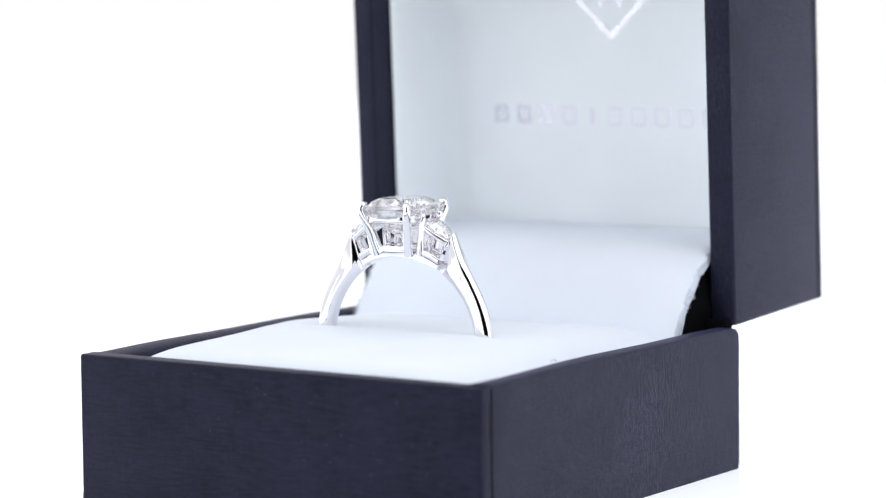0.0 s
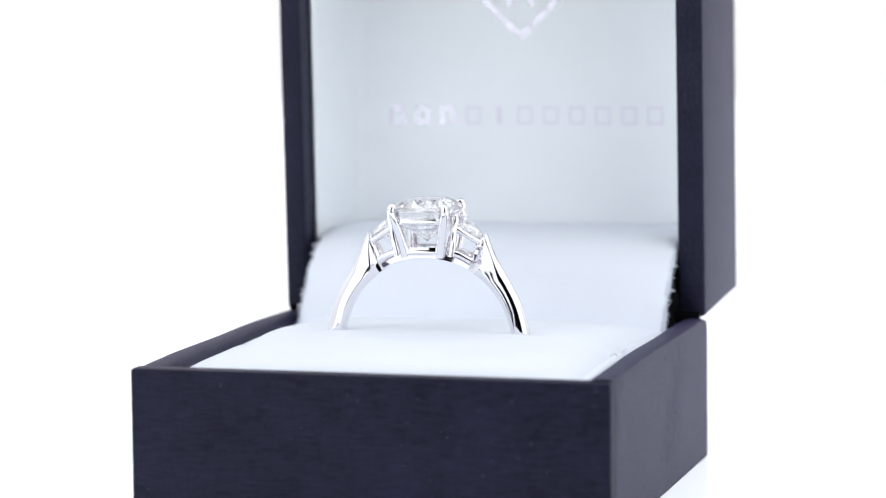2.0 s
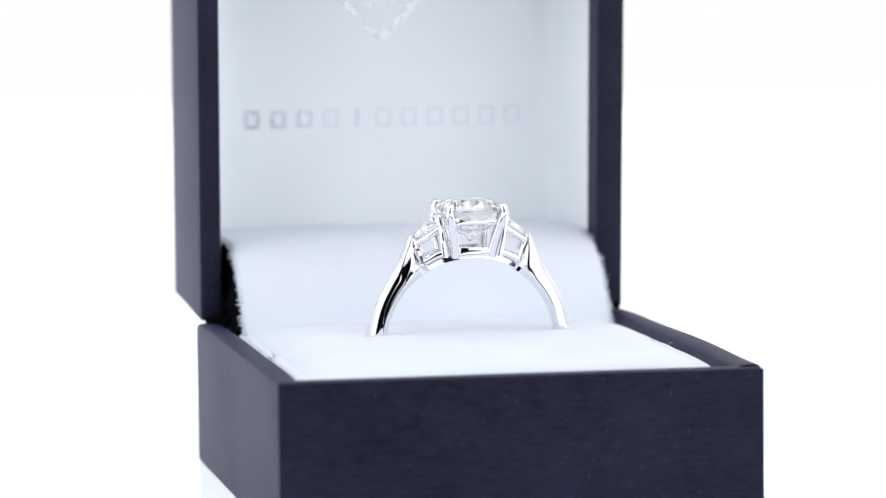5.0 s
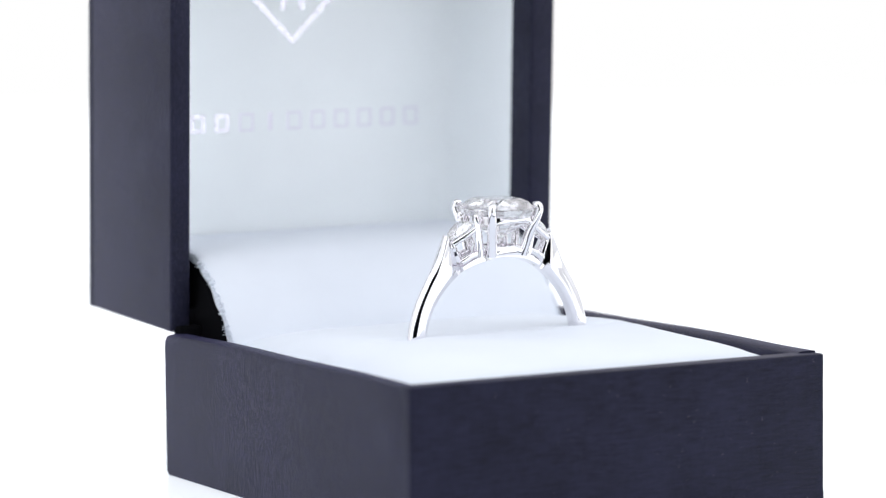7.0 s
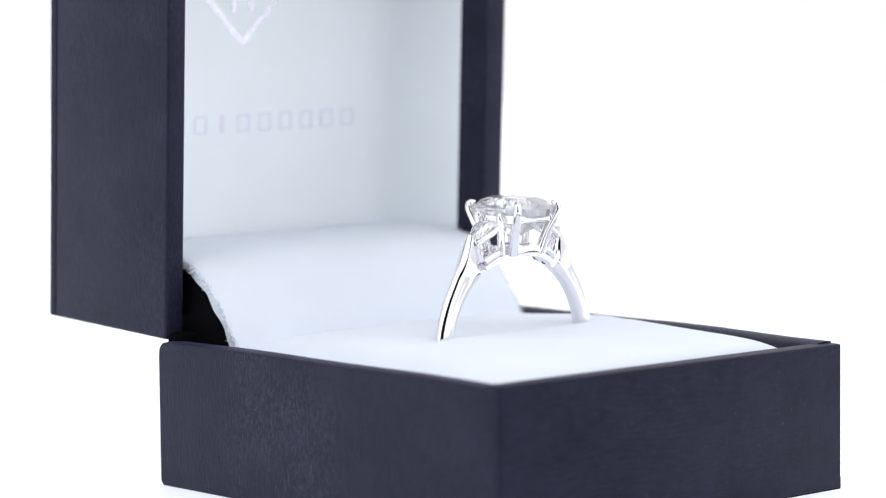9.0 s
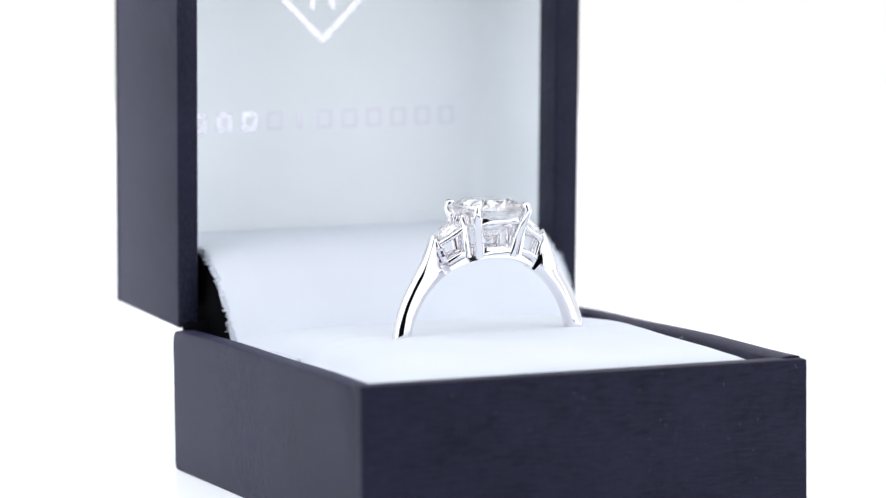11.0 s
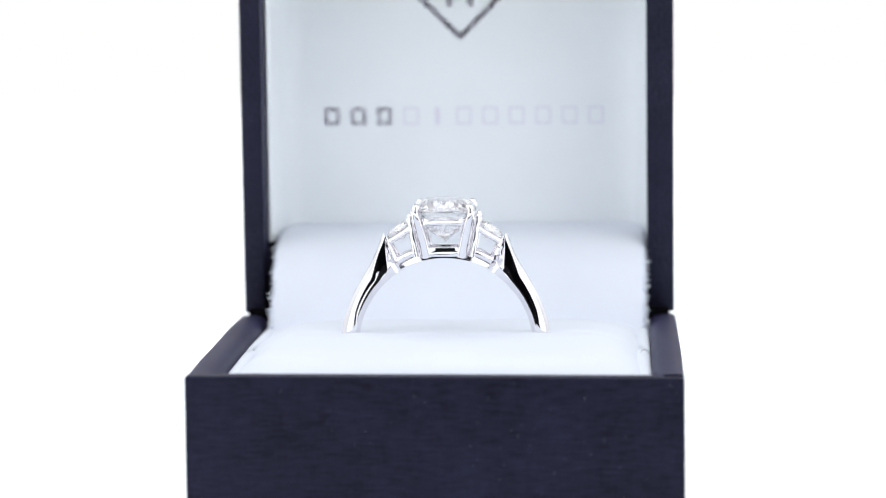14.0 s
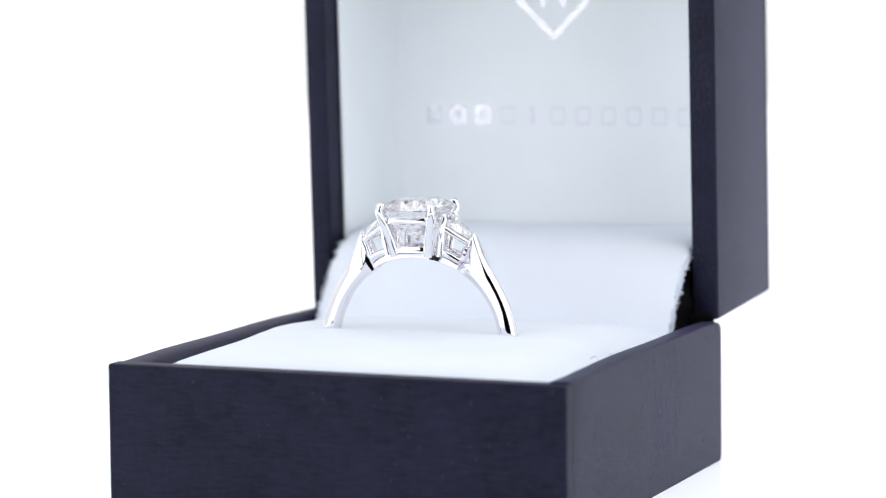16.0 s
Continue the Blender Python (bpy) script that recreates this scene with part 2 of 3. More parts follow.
slab("wall_left", -0.52, -0.50, -0.33, 0.70, 0.0, 0.8, M_SIDE, "white cloth side wall of the light tent, glowing unevenly", "wall")
slab("wall_right", 0.50, 0.52, -0.33, 0.70, 0.0, 0.8, M_SIDE, "white cloth side wall of the light tent, glowing unevenly", "wall")
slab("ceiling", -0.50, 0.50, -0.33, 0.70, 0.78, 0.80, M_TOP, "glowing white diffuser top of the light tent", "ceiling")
slab("wall_front_left", -0.50, -0.105, -0.33, -0.32, 0.0, 0.78, M_FRONT, "white cloth front flap of the light tent, glowing unevenly", "wall")
slab("wall_front_right", 0.105, 0.50, -0.33, -0.32, 0.0, 0.78, M_FRONT, "white cloth front flap of the light tent, glowing unevenly", "wall")
slab("wall_front_top", -0.105, 0.105, -0.33, -0.32, 0.46, 0.78, M_FRONT, "white cloth front flap above the camera opening, glowing unevenly", "wall")


# ---- the ring box ----
W, L, H = 47.2, 51.1, BASE_H * 1000       # outer size in mm; the rim lies H above the floor
SIDE_T, FRONT_T = 3.0, 2.3


def build_box():
    box = tagged(new("ring_box"), "open square ring box covered in dark navy textured paper", "ring box")
    # lower half
    base = tagged(new("base"), "")
    base.parent = box
    bm = bmesh.new()
    block(bm, -W / 2 + 0.05, W / 2 - 0.05, -L / 2 + 0.05, L / 2 - 0.05, 0.0, 1.2)
    part("bottom", scaled(bm), M_INNER, base)
    # front and back boards, grain across
    bm = bmesh.new()
    for v in block(bm, -W / 2, W / 2, -L / 2, -L / 2 + FRONT_T, 0.0, H):
        if v.co.z > 1:
            v.co.z -= 0.06 + 0.17 * v.co.x / (W / 2)
    bevel(bm, 0.25, 3)
    part("front_board", scaled(bm), M_PAPER, base, smooth=True, angle=40)
    bm = bmesh.new()
    block(bm, -W / 2 + SIDE_T, W / 2 - SIDE_T, L / 2 - FRONT_T, L / 2, 0.0, H - 0.4)
    bevel(bm, 0.3, 2)
    part("back_board", scaled(bm), M_PAPER, base, smooth=True, angle=40)
    # side boards: top edge dips a little and the back corner is cut round
    for sx in (-1, 1):
        bm = bmesh.new()
        y0, y1 = -L / 2 + FRONT_T * 0.55, L / 2
        outline = [(y0, 0.0), (y1 - 0.3, 0.0), (y1, 0.4), (y1, H - 1.10), (y1 - 0.12, H - 0.55), (y1 - 0.45, H - 0.2), (y1 - 1.2, H - 0.06)]
        for k in range(1, 9):
            f = k / 9
            y = y1 - 1.2 + (y0 - y1 + 1.2) * f
            outline.append((y, H - 0.05 + 0.16 * math.sin(math.pi * f) + 0.06 * math.sin(11 * f + sx)))
        outline.append((y0, H - 0.05))
        n_out = len(outline)
        cy = sum(p[0] for p in outline) / n_out
        cz = H / 2

        def inset_row(x, d):
            r = []
            for y, z in outline:
                yy = y + (d if y < cy else -d) * (1 if abs(y - cy) > (y1 - y0) / 2 - 2.5 else 0)
                zz = z - d if z > cz else z + d * 0.6
                r.append((sx * x, yy, zz))
            return r
        rows = [inset_row(W / 2, 0.28), inset_row(W / 2 - 0.08, 0.08), inset_row(W / 2 - 0.28, 0.0),
                inset_row(W / 2 - 0.8, -0.05), inset_row(W / 2 - SIDE_T + 1.3, -0.02), inset_row(W / 2 - SIDE_T + 0.6, 0.2), inset_row(W / 2 - SIDE_T + 0.15, 0.6), inset_row(W / 2 - SIDE_T, 1.2)]
        if sx < 0:
            rows = [[(x - 0.22 * max(0.0, (y - y0) / (y1 - y0)), y + 0.18 * max(0.0, (y - y0) / (y1 - y0)), z) for x, y, z in r] for r in rows]
        loft(bm, rows)
        part("side_board", scaled(bm), M_PAPER_UP, base, smooth=True, angle=35)
    # loose paper fibres and scuffs on the cover
    rng = random.Random(11)

    def fibres(count, place):
        bm = bmesh.new()
        for k in range(count):
            o, u, v = place(rng)
            a = rng.uniform(0, 6.28)
            d = u * math.cos(a) + v * math.sin(a)
            e = u * -math.sin(a) + v * math.cos(a)
            size = rng.choice((0.04, 0.05, 0.06, 0.08, 0.1, 0.22))
            rod(bm, bez([o - d * size, o + e * size * rng.uniform(-0.4, 0.4), o + d * size], 3), 0.018, 4)
        return scaled(bm)
    X, Y, Z = Vector((1, 0, 0)), Vector((0, 1, 0)), Vector((0, 0, 1))
    boards = {o.name: o for o in base.children}
    tagged(part("paper_fibres", fibres(46, lambda g: (Vector((g.triangular(-23, 23, 18), -L / 2 - 0.01, g.uniform(0.6, H - 0.8))), X, Z)), M_FIBRE, boards["front_board"]), "pale loose paper fibres", kind="stuff")
    for name, sx, count in (("side_board", -1, 60), ("side_board.001", 1, 90)):
        tagged(part("paper_fibres", fibres(count, lambda g: (Vector((sx * (W / 2 + 0.01), g.gauss(4, 9) % 48 - 24, g.uniform(0.6, H - 0.8))), Y * 0.35, Z)), M_FIBRE, boards[name]), "pale loose paper fibres", kind="stuff")
    # fine raised creases where the paper is stretched over the side boards
    for name, sx, mid, count in (("side_board", -1, 7.0, 210), ("side_board.001", 1, 5.5, 260)):
        bm = bmesh.new()
        for k in range(count):
            y, z = rng.gauss(mid, 3.4), rng.uniform(0.9, H - 0.9)
            reach = rng.choice((0.15, 0.25, 0.35, 0.55, 0.9))
            x = sx * (W / 2 - 0.02) - (0.22 * (y + 24.3) / 49.9 if sx < 0 else 0.0)
            z0, z1 = max(0.5, z - reach), min(H - 0.6, z + reach)
            path = bez([(x, y, z0), (x, y + rng.uniform(-0.07, 0.07), z0 + (z1 - z0) * 0.4), (x, y + rng.uniform(-0.1, 0.1), z1)], 3)
            thick = rng.uniform(0.024, 0.050)
            rod(bm, path, [thick * (0.15 + 0.85 * math.sin(math.pi * j / (len(path) - 1))) for j in range(len(path))], 5)
        tagged(part("paper_creases", scaled(bm), M_CREASE, boards[name], "fine raised paper creases", smooth=True), kind="stuff")
    # white lining lip along the inside of the walls
    for sx in (-1, 1):
        bm = bmesh.new()
        path = bez([(sx * 19.9, -22.6, H - 1.90), (sx * 19.8, -14, H - 1.45), (sx * 19.8, 0, H - 1.35), (sx * 19.8, 12, H - 1.45), (sx * 19.9, 19, H - 1.70)], 6)
        rod(bm, path, 0.95, 10)
        part("lining_lip", scaled(bm), M_PAD, base, "soft white cloth lip", smooth=True)

    # hinge spine
    bm = bmesh.new()
    block(bm, -22.95, 22.95, L / 2 - 1.7, L / 2 - 0.12, H - 0.7, H + 0.75)
    bevel(bm, 0.3, 3)
    part("hinge", scaled(bm), M_INNER, box, "black cloth hinge", smooth=True, angle=60)

    # lid, standing open and leaning a little forward
    lid = tagged(new("lid"), "")
    lid.parent = box
    lid.matrix_basis = Matrix.Translation((0, (L / 2 - 0.59) * MM, (H + 0.48) * MM)) @ pose(0, 0, 0, 2.56)
    LW, LD, LH, T = 46.95, 20.6, 51.0, 2.65
    bm = bmesh.new()
    block(bm, -LW / 2, LW / 2, LD - 1.6, LD, -0.38, LH)
    bevel(bm, 0.25, 3)
    part("back_board", scaled(bm), M_PAPER, lid, smooth=True, angle=40)
    for sx in (-1, 1):
        bm = bmesh.new()
        block(bm, sx * LW / 2, sx * (LW / 2 - T + (0.35 if sx < 0 else -0.25)), 0, LD - 0.8, -0.38, LH)
        bevel(bm, 0.3, 3)
        part("side_board", scaled(bm), M_PAPER_LID, lid, smooth=True, angle=40)
    for z0, z1 in ((0.02, T - 0.6), (LH - T, LH - 0.02)):
        bm = bmesh.new()
        block(bm, -LW / 2 + 0.4, LW / 2 - 0.4, 0.05, LD - 0.8, z0, z1)
        bevel(bm, 0.4, 2)
        part("end_board", scaled(bm), M_INNER, lid, smooth=True, angle=40)
    # lining: one cloth tray, side walls running round soft corners into the back panel
    half = [(-20.9, 3.6), (-20.55, 4.2), (-20.5, 6.5), (-20.35, 12.0), (-20.0, 14.6), (-19.3, 16.0), (-18.0, 16.8), (-16.0, 17.0)]
    half = bez([(x, y, 0) for x, y in half], 3)
    inner = [(p.x, p.y) for p in half] + [(-p.x, p.y) for p in reversed(half)]
    bm = bmesh.new()
    zs = (7.0, 9.0, 20.0, 34.0, 48.5)
    grid = [[bm.verts.new((x, y, z)) for x, y in inner] for z in zs]
    rear = [[bm.verts.new((x * 1.012 + (0.25 if x > 0 else -0.25), y + 0.6, z)) for x, y in inner] for z in zs]
    m = len(inner)
    for g, flip in ((grid, False), (rear, True)):
        for a, b in zip(g, g[1:]):
            for i in range(m - 1):
                bm.faces.new((a[i], a[i + 1], b[i + 1], b[i]))
    for a, b, c, d in zip(grid, grid[1:], rear, rear[1:]):
        bm.faces.new((a[0], b[0], d[0], c[0]))
        bm.faces.new((a[-1], b[-1], d[-1], c[-1]))
    for g, r in ((grid[0], rear[0]), (grid[-1], rear[-1])):
        for i in range(m - 1):
            bm.faces.new((g[i], g[i + 1], r[i + 1], r[i]))
    part("lining", scaled(bm), M_LINING, lid, "pale bluish white cloth lining", smooth=True, angle=50)
    # foil marks on the lining: eleven plain letter-sized shapes and a rhombus emblem
    face = 17.0 - 0.05
    z_mid, h = 19.5, 2.0
    for k in range(11):
        x = -15.0 + 3.0 * k
        w = 0.45 if k == 4 else 1.75
        bm = bmesh.new()
        if k == 4:
            block(bm, x - 0.25, x + 0.25, face - 0.03, face + 0.1, z_mid - h / 2, z_mid + h / 2)
        else:
            s = 0.40 if k < 3 else 0.21
            block(bm, x - w / 2, x - w / 2 + s, face - 0.03, face + 0.1, z_mid - h / 2, z_mid + h / 2)
            block(bm, x + w / 2 - s, x + w / 2, face - 0.03, face + 0.1, z_mid - h / 2, z_mid + h / 2)
            block(bm, x - w / 2 + s, x + w / 2 - s, face - 0.03, face + 0.1, z_mid + h / 2 - s, z_mid + h / 2)
            block(bm, x - w / 2 + s, x + w / 2 - s, face - 0.03, face + 0.1, z_mid - h / 2, z_mid - h / 2 + s)
        part("foil_mark", scaled(bm), M_FOIL if k < 3 else M_FOIL_PALE, lid, "bold silver foil mark" if k < 3 else "thin pale silver foil mark")
    bm = bmesh.new()
    cz, r0, r1 = 35.9, 7.9, 7.05
    cx = -0.3
    loops = [[bm.verts.new((cx + r * a, yy, cz + r * b)) for a, b in ((0, -1), (1, 0), (0, 1), (-1, 0))] for r, yy in ((r0, face + 0.1), (r0, face - 0.03), (r1, face - 0.03), (r1, face + 0.1))]
    for a, b in zip(loops, loops[1:] + loops[:1]):
        for i in range(4):
            bm.faces.new((a[i], a[(i + 1) % 4], b[(i + 1) % 4], b[i]))
    part("foil_emblem", scaled(bm), M_FOIL, lid, "silver foil rhombus outline")
    for dx in (-1.15, 1.15):
        bm = bmesh.new()
        block(bm, cx + dx - 0.32, cx + dx + 0.32, face - 0.03, face + 0.1, 31.9, 39.0)
        part("foil_stroke", scaled(bm), M_FOIL, lid)

    # cloth ramp that runs from the lower half up into the lid
    prof = bez([(0, 16.8, H - 2.4), (0, 17.6, H - 0.7), (0, 18.9, H + 1.5), (0, 20.4, H + 3.5), (0, 22.6, H + 5.9), (0, 26.3, H + 8.0), (0, 32.0, H + 8.6), (0, 41.2, H + 8.5)], 6)
    bm = bmesh.new()
    top = [(p.y, p.z) for p in prof]
    low = [(p.y + 0.7, p.z - 0.8) for p in reversed(prof)]
    outline = top + low
    rows = []
    for x, d in ((-19.8, 0.25), (-19.5, 0.05), (-18.6, 0.0), (-7, 0.0), (7, 0.0), (19.0, 0.0), (19.9, 0.05), (20.2, 0.25)):
        rows.append([(x + 0.12 * math.sin(2.3 * y + x), y, z - (d if i < len(top) else 0)) for i, (y, z) in enumerate(outline)])
    loft(bm, rows)
    ramp_ob = part("hinge_cover", scaled(bm), M_PAD, box, "soft white cloth ramp over the hinge", smooth=True, angle=60)
    # black cloth gussets that close the corners beside the ramp, with a slack diagonal fold
    foot, head = Vector((0, L / 2 - 0.9, H - 0.2)), Vector((0, L / 2 + 3.2, H + 2.4))
    for sx in (-1, 1):
        bm = bmesh.new()
        fans = []
        for k in range(4, len(prof) - 8):
            p = prof[k] + Vector((0, 0.5, -0.5))
            f = (k - 4) / (len(prof) - 13)
            q = foot.lerp(head, f)
            line = []
            for j in range(7):
                g = j / 6
                o = p.lerp(q, g)
                slack = 0.45 * math.sin(math.pi * g) * math.exp(-((f - 0.45) / 0.16) ** 2)
                line.append((sx * (19.4 + 1.1 * g ** 0.6 + slack), o.y, o.z))
            fans.append(line)
        skins = [[[bm.verts.new((x - sx * d, y, z)) for x, y, z in line] for line in fans] for d in (0.0, 0.25)]
        for skin in skins:
            for a, b in zip(skin, skin[1:]):
                for j in range(6):
                    bm.faces.new((a[j], a[j + 1], b[j + 1], b[j]))
        part("gusset", scaled(bm), M_INNER, box, "slack black cloth gusset", smooth=True, angle=70)
    # frayed cloth edge
    rng = random.Random(5)
    bm = bmesh.new()
    for sx in (-1, 1):
        for k in range(420):
            p = prof[rng.randrange(4, len(prof) - 6)]
            q = prof[min(len(prof) - 1, prof.index(p) + 1)]
            o = p.lerp(q, rng.random())
            a = Vector((20.0 if sx > 0 else -19.6, o.y, o.z - rng.uniform(0.0, 0.8)))
            b = a + Vector((sx * rng.uniform(0.15, 0.5 + 0.5 * abs(math.sin(o.y * 3.1) * math.sin(o.z * 4.7))), rng.uniform(-0.3, 0.3), rng.uniform(-0.3, 0.25)))
            rod(bm, [a, a.lerp(b, 0.5) + Vector((0, rng.uniform(-0.08, 0.08), rng.uniform(-0.1, 0.1))), b], [0.06, 0.045, 0.015], 4)
    tagged(part("frayed_edge", scaled(bm), M_PAD, ramp_ob, "frayed white threads"), kind="stuff")
    return box


def build_cushion():
    """The padded insert, a soft pillow with a slot across it for the ring."""
    cushion = tagged(new("ring_cushion"), "soft white padded cushion filling the box", "cushion")
    bm = bmesh.new()
    nx, ny = 64, 110
    hx, y0, y1 = 19.9, -23.0, 18.4
    grid = []
    for j in range(ny + 1):
        v = j / ny * 2 - 1
        row = []
        for i in range(nx + 1):
            u = i / nx * 2 - 1
            su, sv = math.copysign(abs(u) ** 0.8, u), math.copysign(abs(v) ** 0.9, v)
            edge_x = max(0.0, 1 - abs(su) ** 8)
            edge_f = max(0.0, 1 - abs(sv) ** 16)
            y = y0 + (y1 - y0) * (sv + 1) / 2
            hump = 1.25 * (1 - ((y + 3.0) / (30.0 if y < -3 else 26.0)) ** 2) * (1 - 0.75 * abs(su) ** 7)
            hump += 0.68 * math.exp(-((y + 1.5) / 9.0) ** 2) * abs(su) ** 2 * (1 - 0.9 * abs(su) ** 9)
            z = H - 1.5 + 1.5 * (edge_x * edge_f) ** 0.45 + hump * (edge_x * edge_f) ** 0.6
            # the slot across the pad, its puffed front lip and the hollows that the two legs press into it
            z -= 0.30 * math.exp(-((y + 2.4) / 0.7) ** 2) * edge_x
            z += 0.22 * math.exp(-((y + 4.6) / 1.5) ** 2) * math.exp(-(abs(hx * su) / 11.0) ** 6)
            z -= 0.22 * math.exp(-(((abs(hx * su) - 11.2) / 1.5) ** 2 + ((y + 2.9) / 1.2) ** 2))
            z -= 0.12 * abs(su) ** 5 + (0.18 * abs(su) ** 6 * abs(sv) ** 4 if v < 0 else 0.0)
            z += 0.05 * noise.noise(Vector((su * 3, sv * 3, 0.3)))
            row.append(bm.verts.new((hx * su * (1 + 0.012 * math.sin(y * 0.35 + 1)), y, z)))
        grid.append(row)
    for a, b in zip(grid, grid[1:]):
        for i in range(nx):
            bm.faces.new((a[i], a[i + 1], b[i + 1], b[i]))
    rim = grid[0] + [r[-1] for r in grid[1:]] + grid[-1][-2::-1] + [r[0] for r in grid[-2:0:-1]]
    low = [bm.verts.new((v.co.x, v.co.y, 1.3)) for v in rim]
    for i in range(len(rim)):
        k = (i + 1) % len(rim)
        bm.faces.new((rim[i], rim[k], low[k], low[i]))
    bm.faces.new(low)
    part("pad", scaled(bm), M_PAD, cushion, smooth=True, angle=70)
    return cushion


# ---- the ring ----
def superpoint(a, b, n, t):
    c, s = math.cos(t), math.sin(t)
    return a * math.copysign(abs(c) ** (2 / n), c), b * math.copysign(abs(s) ** (2 / n), s)


def brilliant(bm, a, b, n, crown, girdle, pavilion, table=0.56, outline=None):
    """A brilliant-cut stone, girdle middle at the origin, table up. outline(t) gives the girdle."""
    shape = outline or (lambda t: superpoint(a, b, n, t))

    def ring(r, z, count, off):
        return [bm.verts.new((*(Vector(shape(2 * math.pi * (k + off) / count)) * r), z)) for k in range(count)]
    g = girdle / 2
    m = 12
    F = bm.faces.new
    tab = ring(table, g + crown, m, 0.5)
    star = ring((table + 1) / 2 + 0.02, g + crown * 0.62, m, 0)
    kite = ring(0.88, g + crown * 0.30, 2 * m, 0.5)
    top = ring(1.0, g, 4 * m, 0)
    bot = ring(1.0, -g, 4 * m, 0)
    low = ring(0.89, -g - pavilion * 0.24, 2 * m, 0.5)
    half = ring(0.62, -g - pavilion * 0.54, m, 0)
    deep = ring(0.26, -g - pavilion * 0.80, m, 0.5)
    cul = bm.verts.new((0, 0, -g - pavilion))
    F(tab)
    for k in range(m):
        t0, t1, s0, s1 = tab[k - 1], tab[k], star[k], star[(k + 1) % m]
        a, b, c = kite[2 * k - 1], kite[2 * k], kite[(2 * k + 1) % (2 * m)]
        F((t0, s0, t1))
        F((s0, a, b))
        F((s0, b, t1))
        F((t1, b, c))
        F((t1, c, s1))
    for rows, edge in ((kite, top), (low, bot)):
        for k in range(2 * m):
            e0, e1, e2 = edge[2 * k], edge[2 * k + 1], edge[(2 * k + 2) % (4 * m)]
            F((e0, e1, rows[k]))
            F((e1, e2, rows[k]))
            F((e2, rows[(k + 1) % (2 * m)], rows[k]))
    for k in range(4 * m):
        F((top[k], top[(k + 1) % (4 * m)], bot[(k + 1) % (4 * m)], bot[k]))
    for k in range(m):
        a, b, c = low[2 * k - 1], low[2 * k], low[(2 * k + 1) % (2 * m)]
        h0, h1, d0, d1 = half[k], half[(k + 1) % m], deep[k - 1], deep[k]
        F((a, b, h0))
        F((b, c, h1))
        F((b, h1, h0))
        F((h0, h1, d1))
        F((h0, d1, d0))
        F((d0, d1, cul))


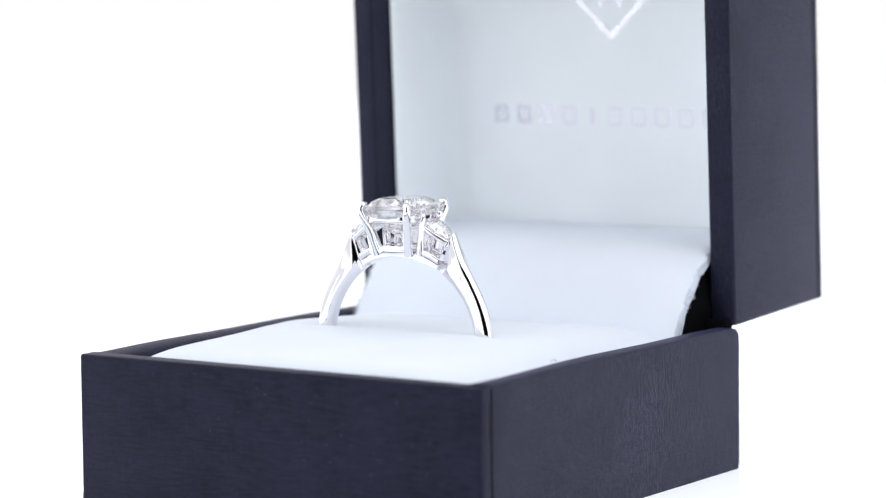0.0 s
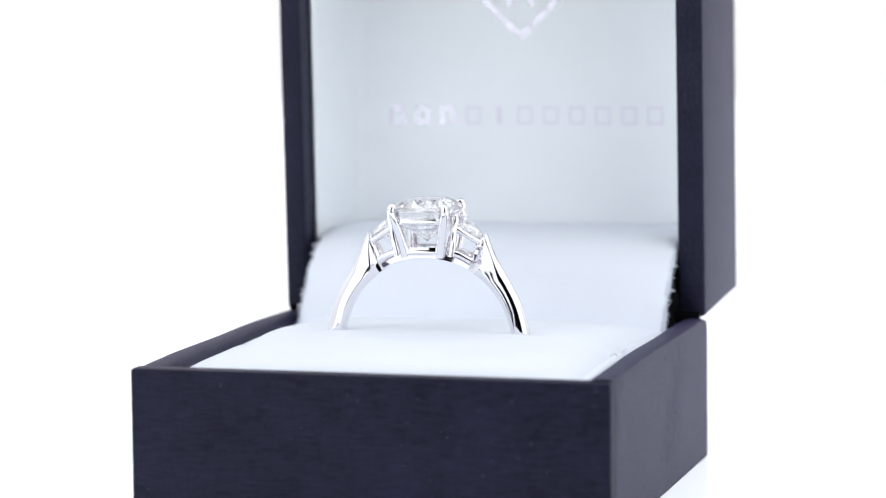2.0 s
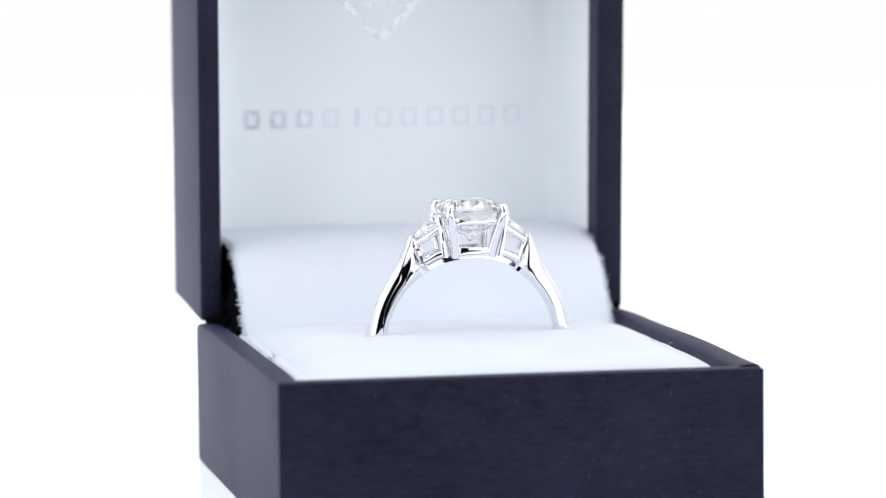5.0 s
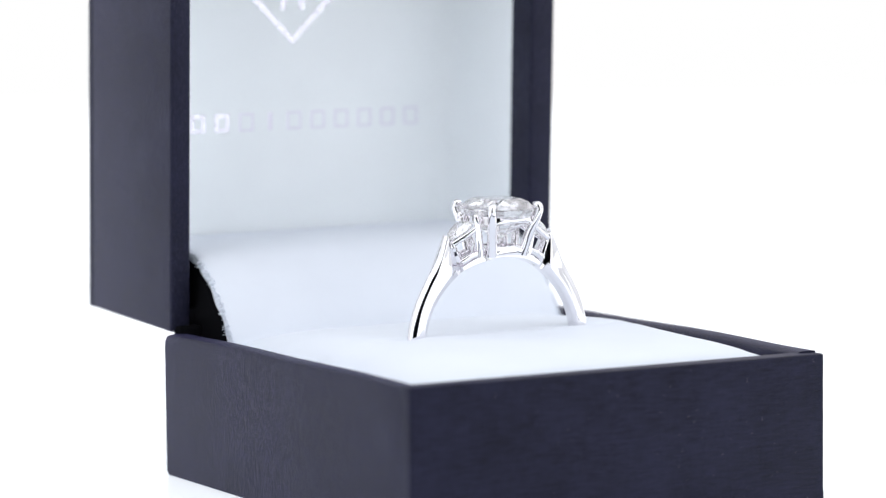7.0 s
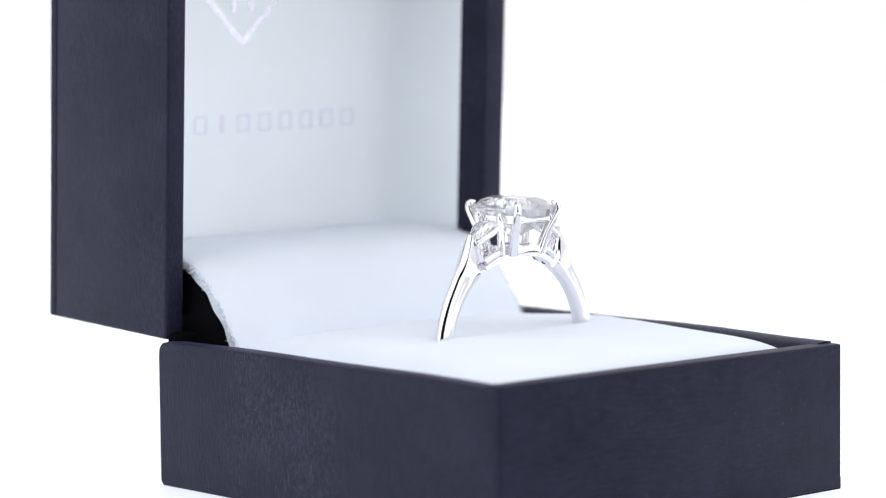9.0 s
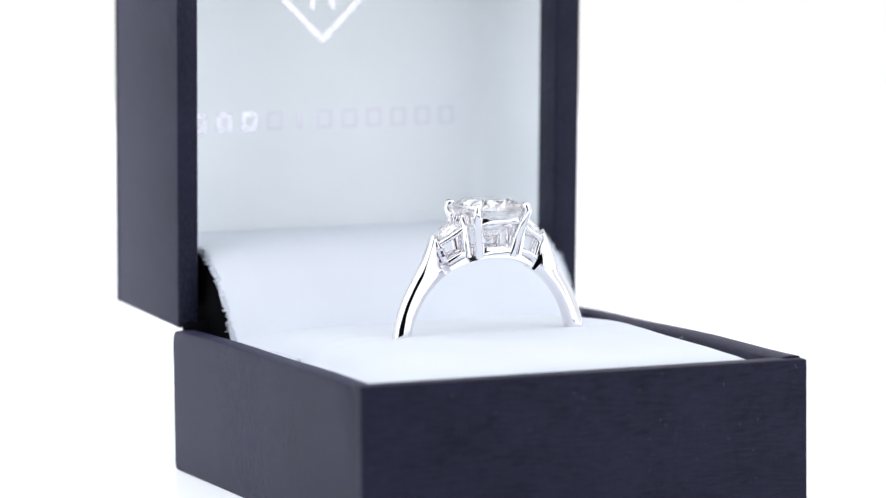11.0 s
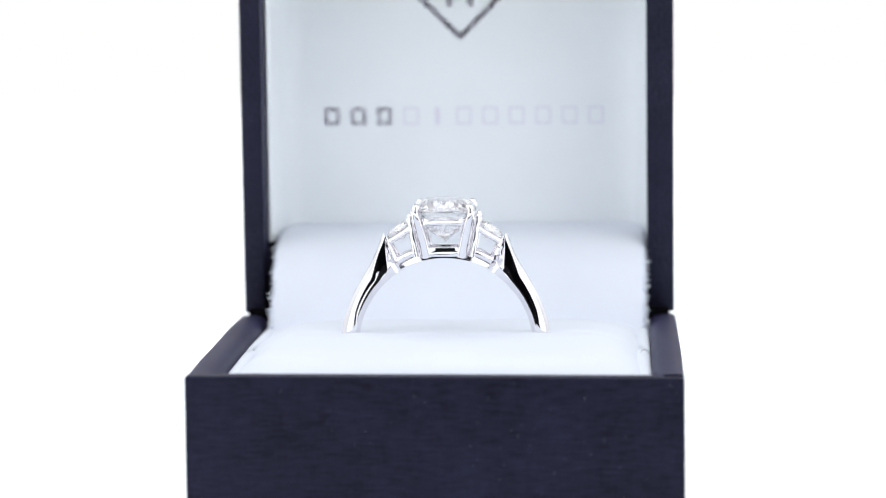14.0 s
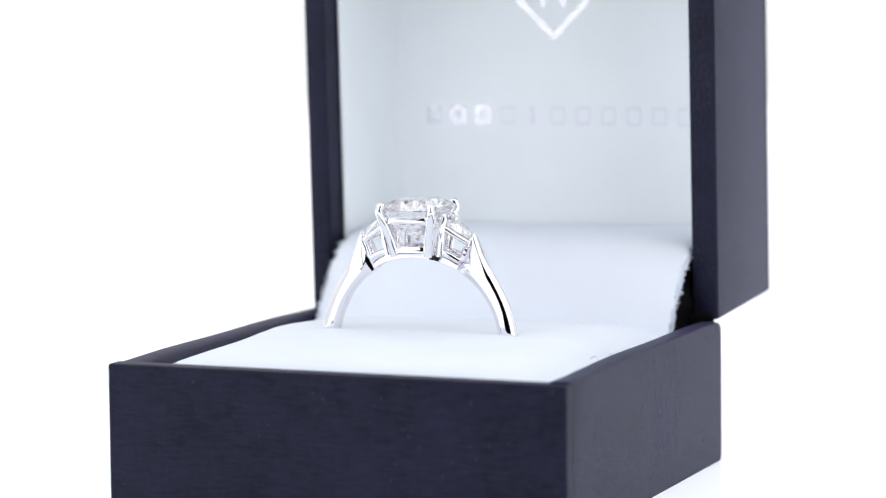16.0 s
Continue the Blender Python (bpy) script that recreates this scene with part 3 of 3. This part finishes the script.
def build_ring():
    ring = tagged(new("engagement_ring"), "polished white gold three-stone diamond ring standing in the cushion", "ring")
    R_IN = 8.78
    # shank: swept ridge section, from shoulder tip to shoulder tip below the finger hole
    ro = [(-90, 10.5), (0, 10.62), (7, 10.65), (20, 10.62), (35, 10.72), (41, 10.88), (47, 11.13), (52, 11.5), (56, 12.0), (60.5, 12.85), (62, 13.15), (66, 13.9)]
    flat = [(-90, 9.14), (3, 9.18), (20, 9.22), (44, 9.30), (51, 9.40), (54, 9.55), (56, 10.2), (58.5, 11.5), (61.2, 12.45), (64, 13.2)]
    hy = [(-90, 0.80), (0, 0.82), (54, 0.85), (58, 0.80), (62, 0.5), (64, 0.3)]
    bm = bmesh.new()
    rows = []
    steps = 240
    for k in range(steps + 1):
        phi = 61.5 - (61.5 + 90) * 2 * k / steps
        s = 1 if phi >= -90 else -1
        up = phi if phi >= -90 else -180 - phi
        o, w = smooth_table(ro, up, 5.0), smooth_table(hy, up)
        f, g = min(1.0, max(0.0, (up - 9) / 11)), min(1.0, max(0.0, (up - 18) / 25))
        out_r = min(o - 0.32, 9.22 + 0.38 * f + 0.40 * g + max(0.0, up - 43) * 0.13)
        in_r = smooth_table(flat, up)
        out_r = max(out_r, in_r + 0.12)
        lean = 1 - 0.13 * min(1.0, out_r - in_r)
        sec = [(R_IN, 0.0), (R_IN + 0.01, w * 0.50), (R_IN + 0.02, w * 0.62), (R_IN + 0.05, w * 0.68), (in_r - 0.04, w * 0.955), (in_r, w * 0.985), (in_r + 0.04, w),
               ((in_r + out_r) / 2, w * (1 + lean) / 2), (out_r - 0.05, w * lean)]
        for j in range(8):
            e = math.pi / 2 * j / 8
            sec.append((out_r + (o - out_r) * math.sin(e), w * lean * math.cos(e)))
        sec.append((o, 0.0))
        loop = [(r, -y) for r, y in sec] + [(r, y) for r, y in reversed(sec[1:-1])]
        c, sn = math.cos(up * DEG), math.sin(up * DEG)
        rows.append([(s * r * c, y, r * sn) for r, y in loop])
    loft(bm, rows)
    part("shank", scaled(bm), M_GOLD, ring, "polished shank with a rounded edge", smooth=True, angle=50)
    # bridge under the head
    R_UP = 8.9
    bm = bmesh.new()
    rows = []
    for k in range(25):
        phi = (60.5 + 59 * k / 24) * DEG
        mid = 1 - abs(k / 12 - 1)
        t, w = 0.55 + 0.25 * min(1, mid * 2.2), 0.85 + 0.75 * min(1, mid * 1.6)
        sec = [(R_UP, -w * 0.8), (R_UP + 0.1, -w), (R_UP + t - 0.1, -w), (R_UP + t, -w * 0.85), (R_UP + t, w * 0.85), (R_UP + t - 0.1, w), (R_UP + 0.1, w), (R_UP, w * 0.8)]
        rows.append([(r * math.cos(phi), y, r * math.sin(phi)) for r, y in sec])
    loft(bm, rows)
    part("bridge", scaled(bm), M_GOLD, ring, smooth=True, angle=40)
    # centre stone
    bm = bmesh.new()
    brilliant(bm, 3.3, 4.3, 2.7, 0.95, 0.14, 3.3, 0.60)
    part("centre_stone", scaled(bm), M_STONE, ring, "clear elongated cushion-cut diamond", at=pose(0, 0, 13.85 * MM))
    # four claws
    for sx in (-1, 1):
        for sy in (-1, 1):
            bm = bmesh.new()
            path = bez([(sx * 1.75, sy * 1.85, 9.2), (sx * 2.1, sy * 2.45, 11.0), (sx * 2.52, sy * 3.2, 12.7), (sx * 2.76, sy * 3.58, 13.7), (sx * 2.68, sy * 3.48, 14.16), (sx * 2.32, sy * 3.05, 14.40)], 5)
            rad = [0.56 - 0.14 * min(1, k / 14) for k in range(len(path))]
            for d, r in zip((1, 2, 3, 4, 5, 6, 7), (0.08, 0.20, 0.30, 0.38, 0.43, 0.45, 0.44)):
                rad[-d] = r
            rod(bm, path, rad, 12)
            part("claw", scaled(bm), M_GOLD, ring, smooth=True, angle=50)
    # upper gallery rail and lower rail of the basket
    for a, b, z, r, wave in ((2.62, 3.3, 12.86, 0.38, 0.06), (1.9, 2.1, 9.66, 0.44, 0.0)):
        bm = bmesh.new()
        rows = []
        for k in range(64):
            t = 2 * math.pi * k / 64
            x, y = superpoint(a, b, 3.4, t)
            x2, y2 = superpoint(a + r, b + r, 3.4, t)
            x1, y1 = superpoint(a - r, b - r, 3.4, t)
            zz = z + wave * math.cos(4 * t)
            rows.append([(x1, y1, zz - r), (x2 - 0.08, y2 - 0.08 * math.copysign(1, y2), zz - r), (x2, y2, zz - r * 0.6), (x2, y2, zz + r * 0.6), (x2 - 0.08 * math.copysign(1, x2), y2, zz + r), (x1, y1, zz + r)])
        loft(bm, rows, closed=True)
        part("gallery_rail", scaled(bm), M_GOLD, ring, smooth=True, angle=50)
    # side stones in their settings
    for sx in (-1, 1):
        def shape(t):
            c, s = math.cos(t), math.sin(t)
            x, y = superpoint(1.5, 1.0, 3.0, t)
            return x, y * (1.62 - 0.30 * (x + 1.5))
        bm = bmesh.new()
        brilliant(bm, 1, 1, 2, 0.42, 0.08, 1.0, 0.58, shape)
        tilt = Matrix.Translation((sx * 4.66 * MM, 0, 11.72 * MM)) @ (pose(0, 0, 0, 0, 38, 0) if sx > 0 else pose(0, 0, 0, 0, 38, 180))
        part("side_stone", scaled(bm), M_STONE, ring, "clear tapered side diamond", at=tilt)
        for sy in (-1, 1):
            bm = bmesh.new()      # inner upright with a bead on the stone
            path = bez([(sx * 2.75, sy * 1.25, 9.15), (sx * 3.05, sy * 1.45, 11.0), (sx * 3.28, sy * 1.60, 12.6), (sx * 3.42, sy * 1.55, 13.15), (sx * 3.62, sy * 1.42, 13.22)], 4)
            rod(bm, path, [0.42] * 5 + [0.38] * (len(path) - 9) + [0.36, 0.32, 0.24, 0.10], 10)
            part("upright", scaled(bm), M_GOLD, ring, smooth=True, angle=50)
            bm = bmesh.new()      # rail under the stone's girdle
            rod(bm, bez([(sx * 3.1, sy * 1.52, 12.2), (sx * 4.2, sy * 1.25, 11.42), (sx * 5.55, sy * 0.70, 10.55)], 4), 0.29, 10)
            part("side_rail", scaled(bm), M_GOLD, ring, smooth=True, angle=50)
            bm = bmesh.new()      # lower rail
            rod(bm, bez([(sx * 2.7, sy * 1.2, 9.55), (sx * 3.7, sy * 1.1, 9.25), (sx * 4.75, sy * 0.85, 8.65)], 4), 0.36, 10)
            part("side_rail", scaled(bm), M_GOLD, ring, smooth=True, angle=50)
        bm = bmesh.new()          # outer post on the shoulder
        rod(bm, bez([(sx * 4.86, 0, 8.75), (sx * 5.25, 0, 9.75), (sx * 5.85, 0, 11.0)], 4), [0.92] * 4 + [0.86] * 3 + [0.6, 0.4], 12, 0.5)
        part("upright", scaled(bm), M_GOLD, ring, smooth=True, angle=50)
    return ring


def build_lint():
    lint = tagged(new("lint_fibre"), "tiny curled grey lint fibre lying on the cushion edge", "lint")
    bm = bmesh.new()
    rod(bm, bez([(0, 0, 0), (0.20, 0.1, 0.26), (0.46, 0.15, 0.30), (0.62, 0.25, 0.08)], 5), 0.03, 6)
    part("fibre", scaled(bm), M_LINT, lint, smooth=True)
    return lint


# ---- what moves: everything on the turntable swings together ----
def swing(t):
    """Degrees of turn of the table: steady one way, a soft stop, and steady back."""
    top, ease, v = 8.645, 0.445, 9.03
    s = t if t <= top else 2 * top - t
    turn = top - ease
    if s <= turn:
        return -32.4 + v * s
    return -32.4 + v * turn + v * ease / 2 * (1 - ((top - s) / ease) ** 2)


def motions(things):
    times = sorted([0.5 * k for k in range(16)] + [8.0, 8.1, 8.2, 8.3, 8.4, 8.5, 8.6, 8.7, 8.8, 8.9, 9.0, 9.1, 9.2] + [9.5 + 0.5 * k for k in range(14)])
    for thing, at in things:
        walk(thing, [(t, pose(0, 0, 0, 0, 0, swing(t)) @ pose(-1.5 * MM, -6.67 * MM, 0) @ at) for t in times])


ring_box = build_box()
cushion = build_cushion()
ring = build_ring()
lint = build_lint()

motions([(ring_box, pose(0, 0, 0)), (cushion, pose(0, 0, 0)), (ring, pose(0, -2.4 * MM, (H + 0.03) * MM)), (lint, pose(19.6 * MM, -6.4 * MM, (H - 0.3) * MM))])
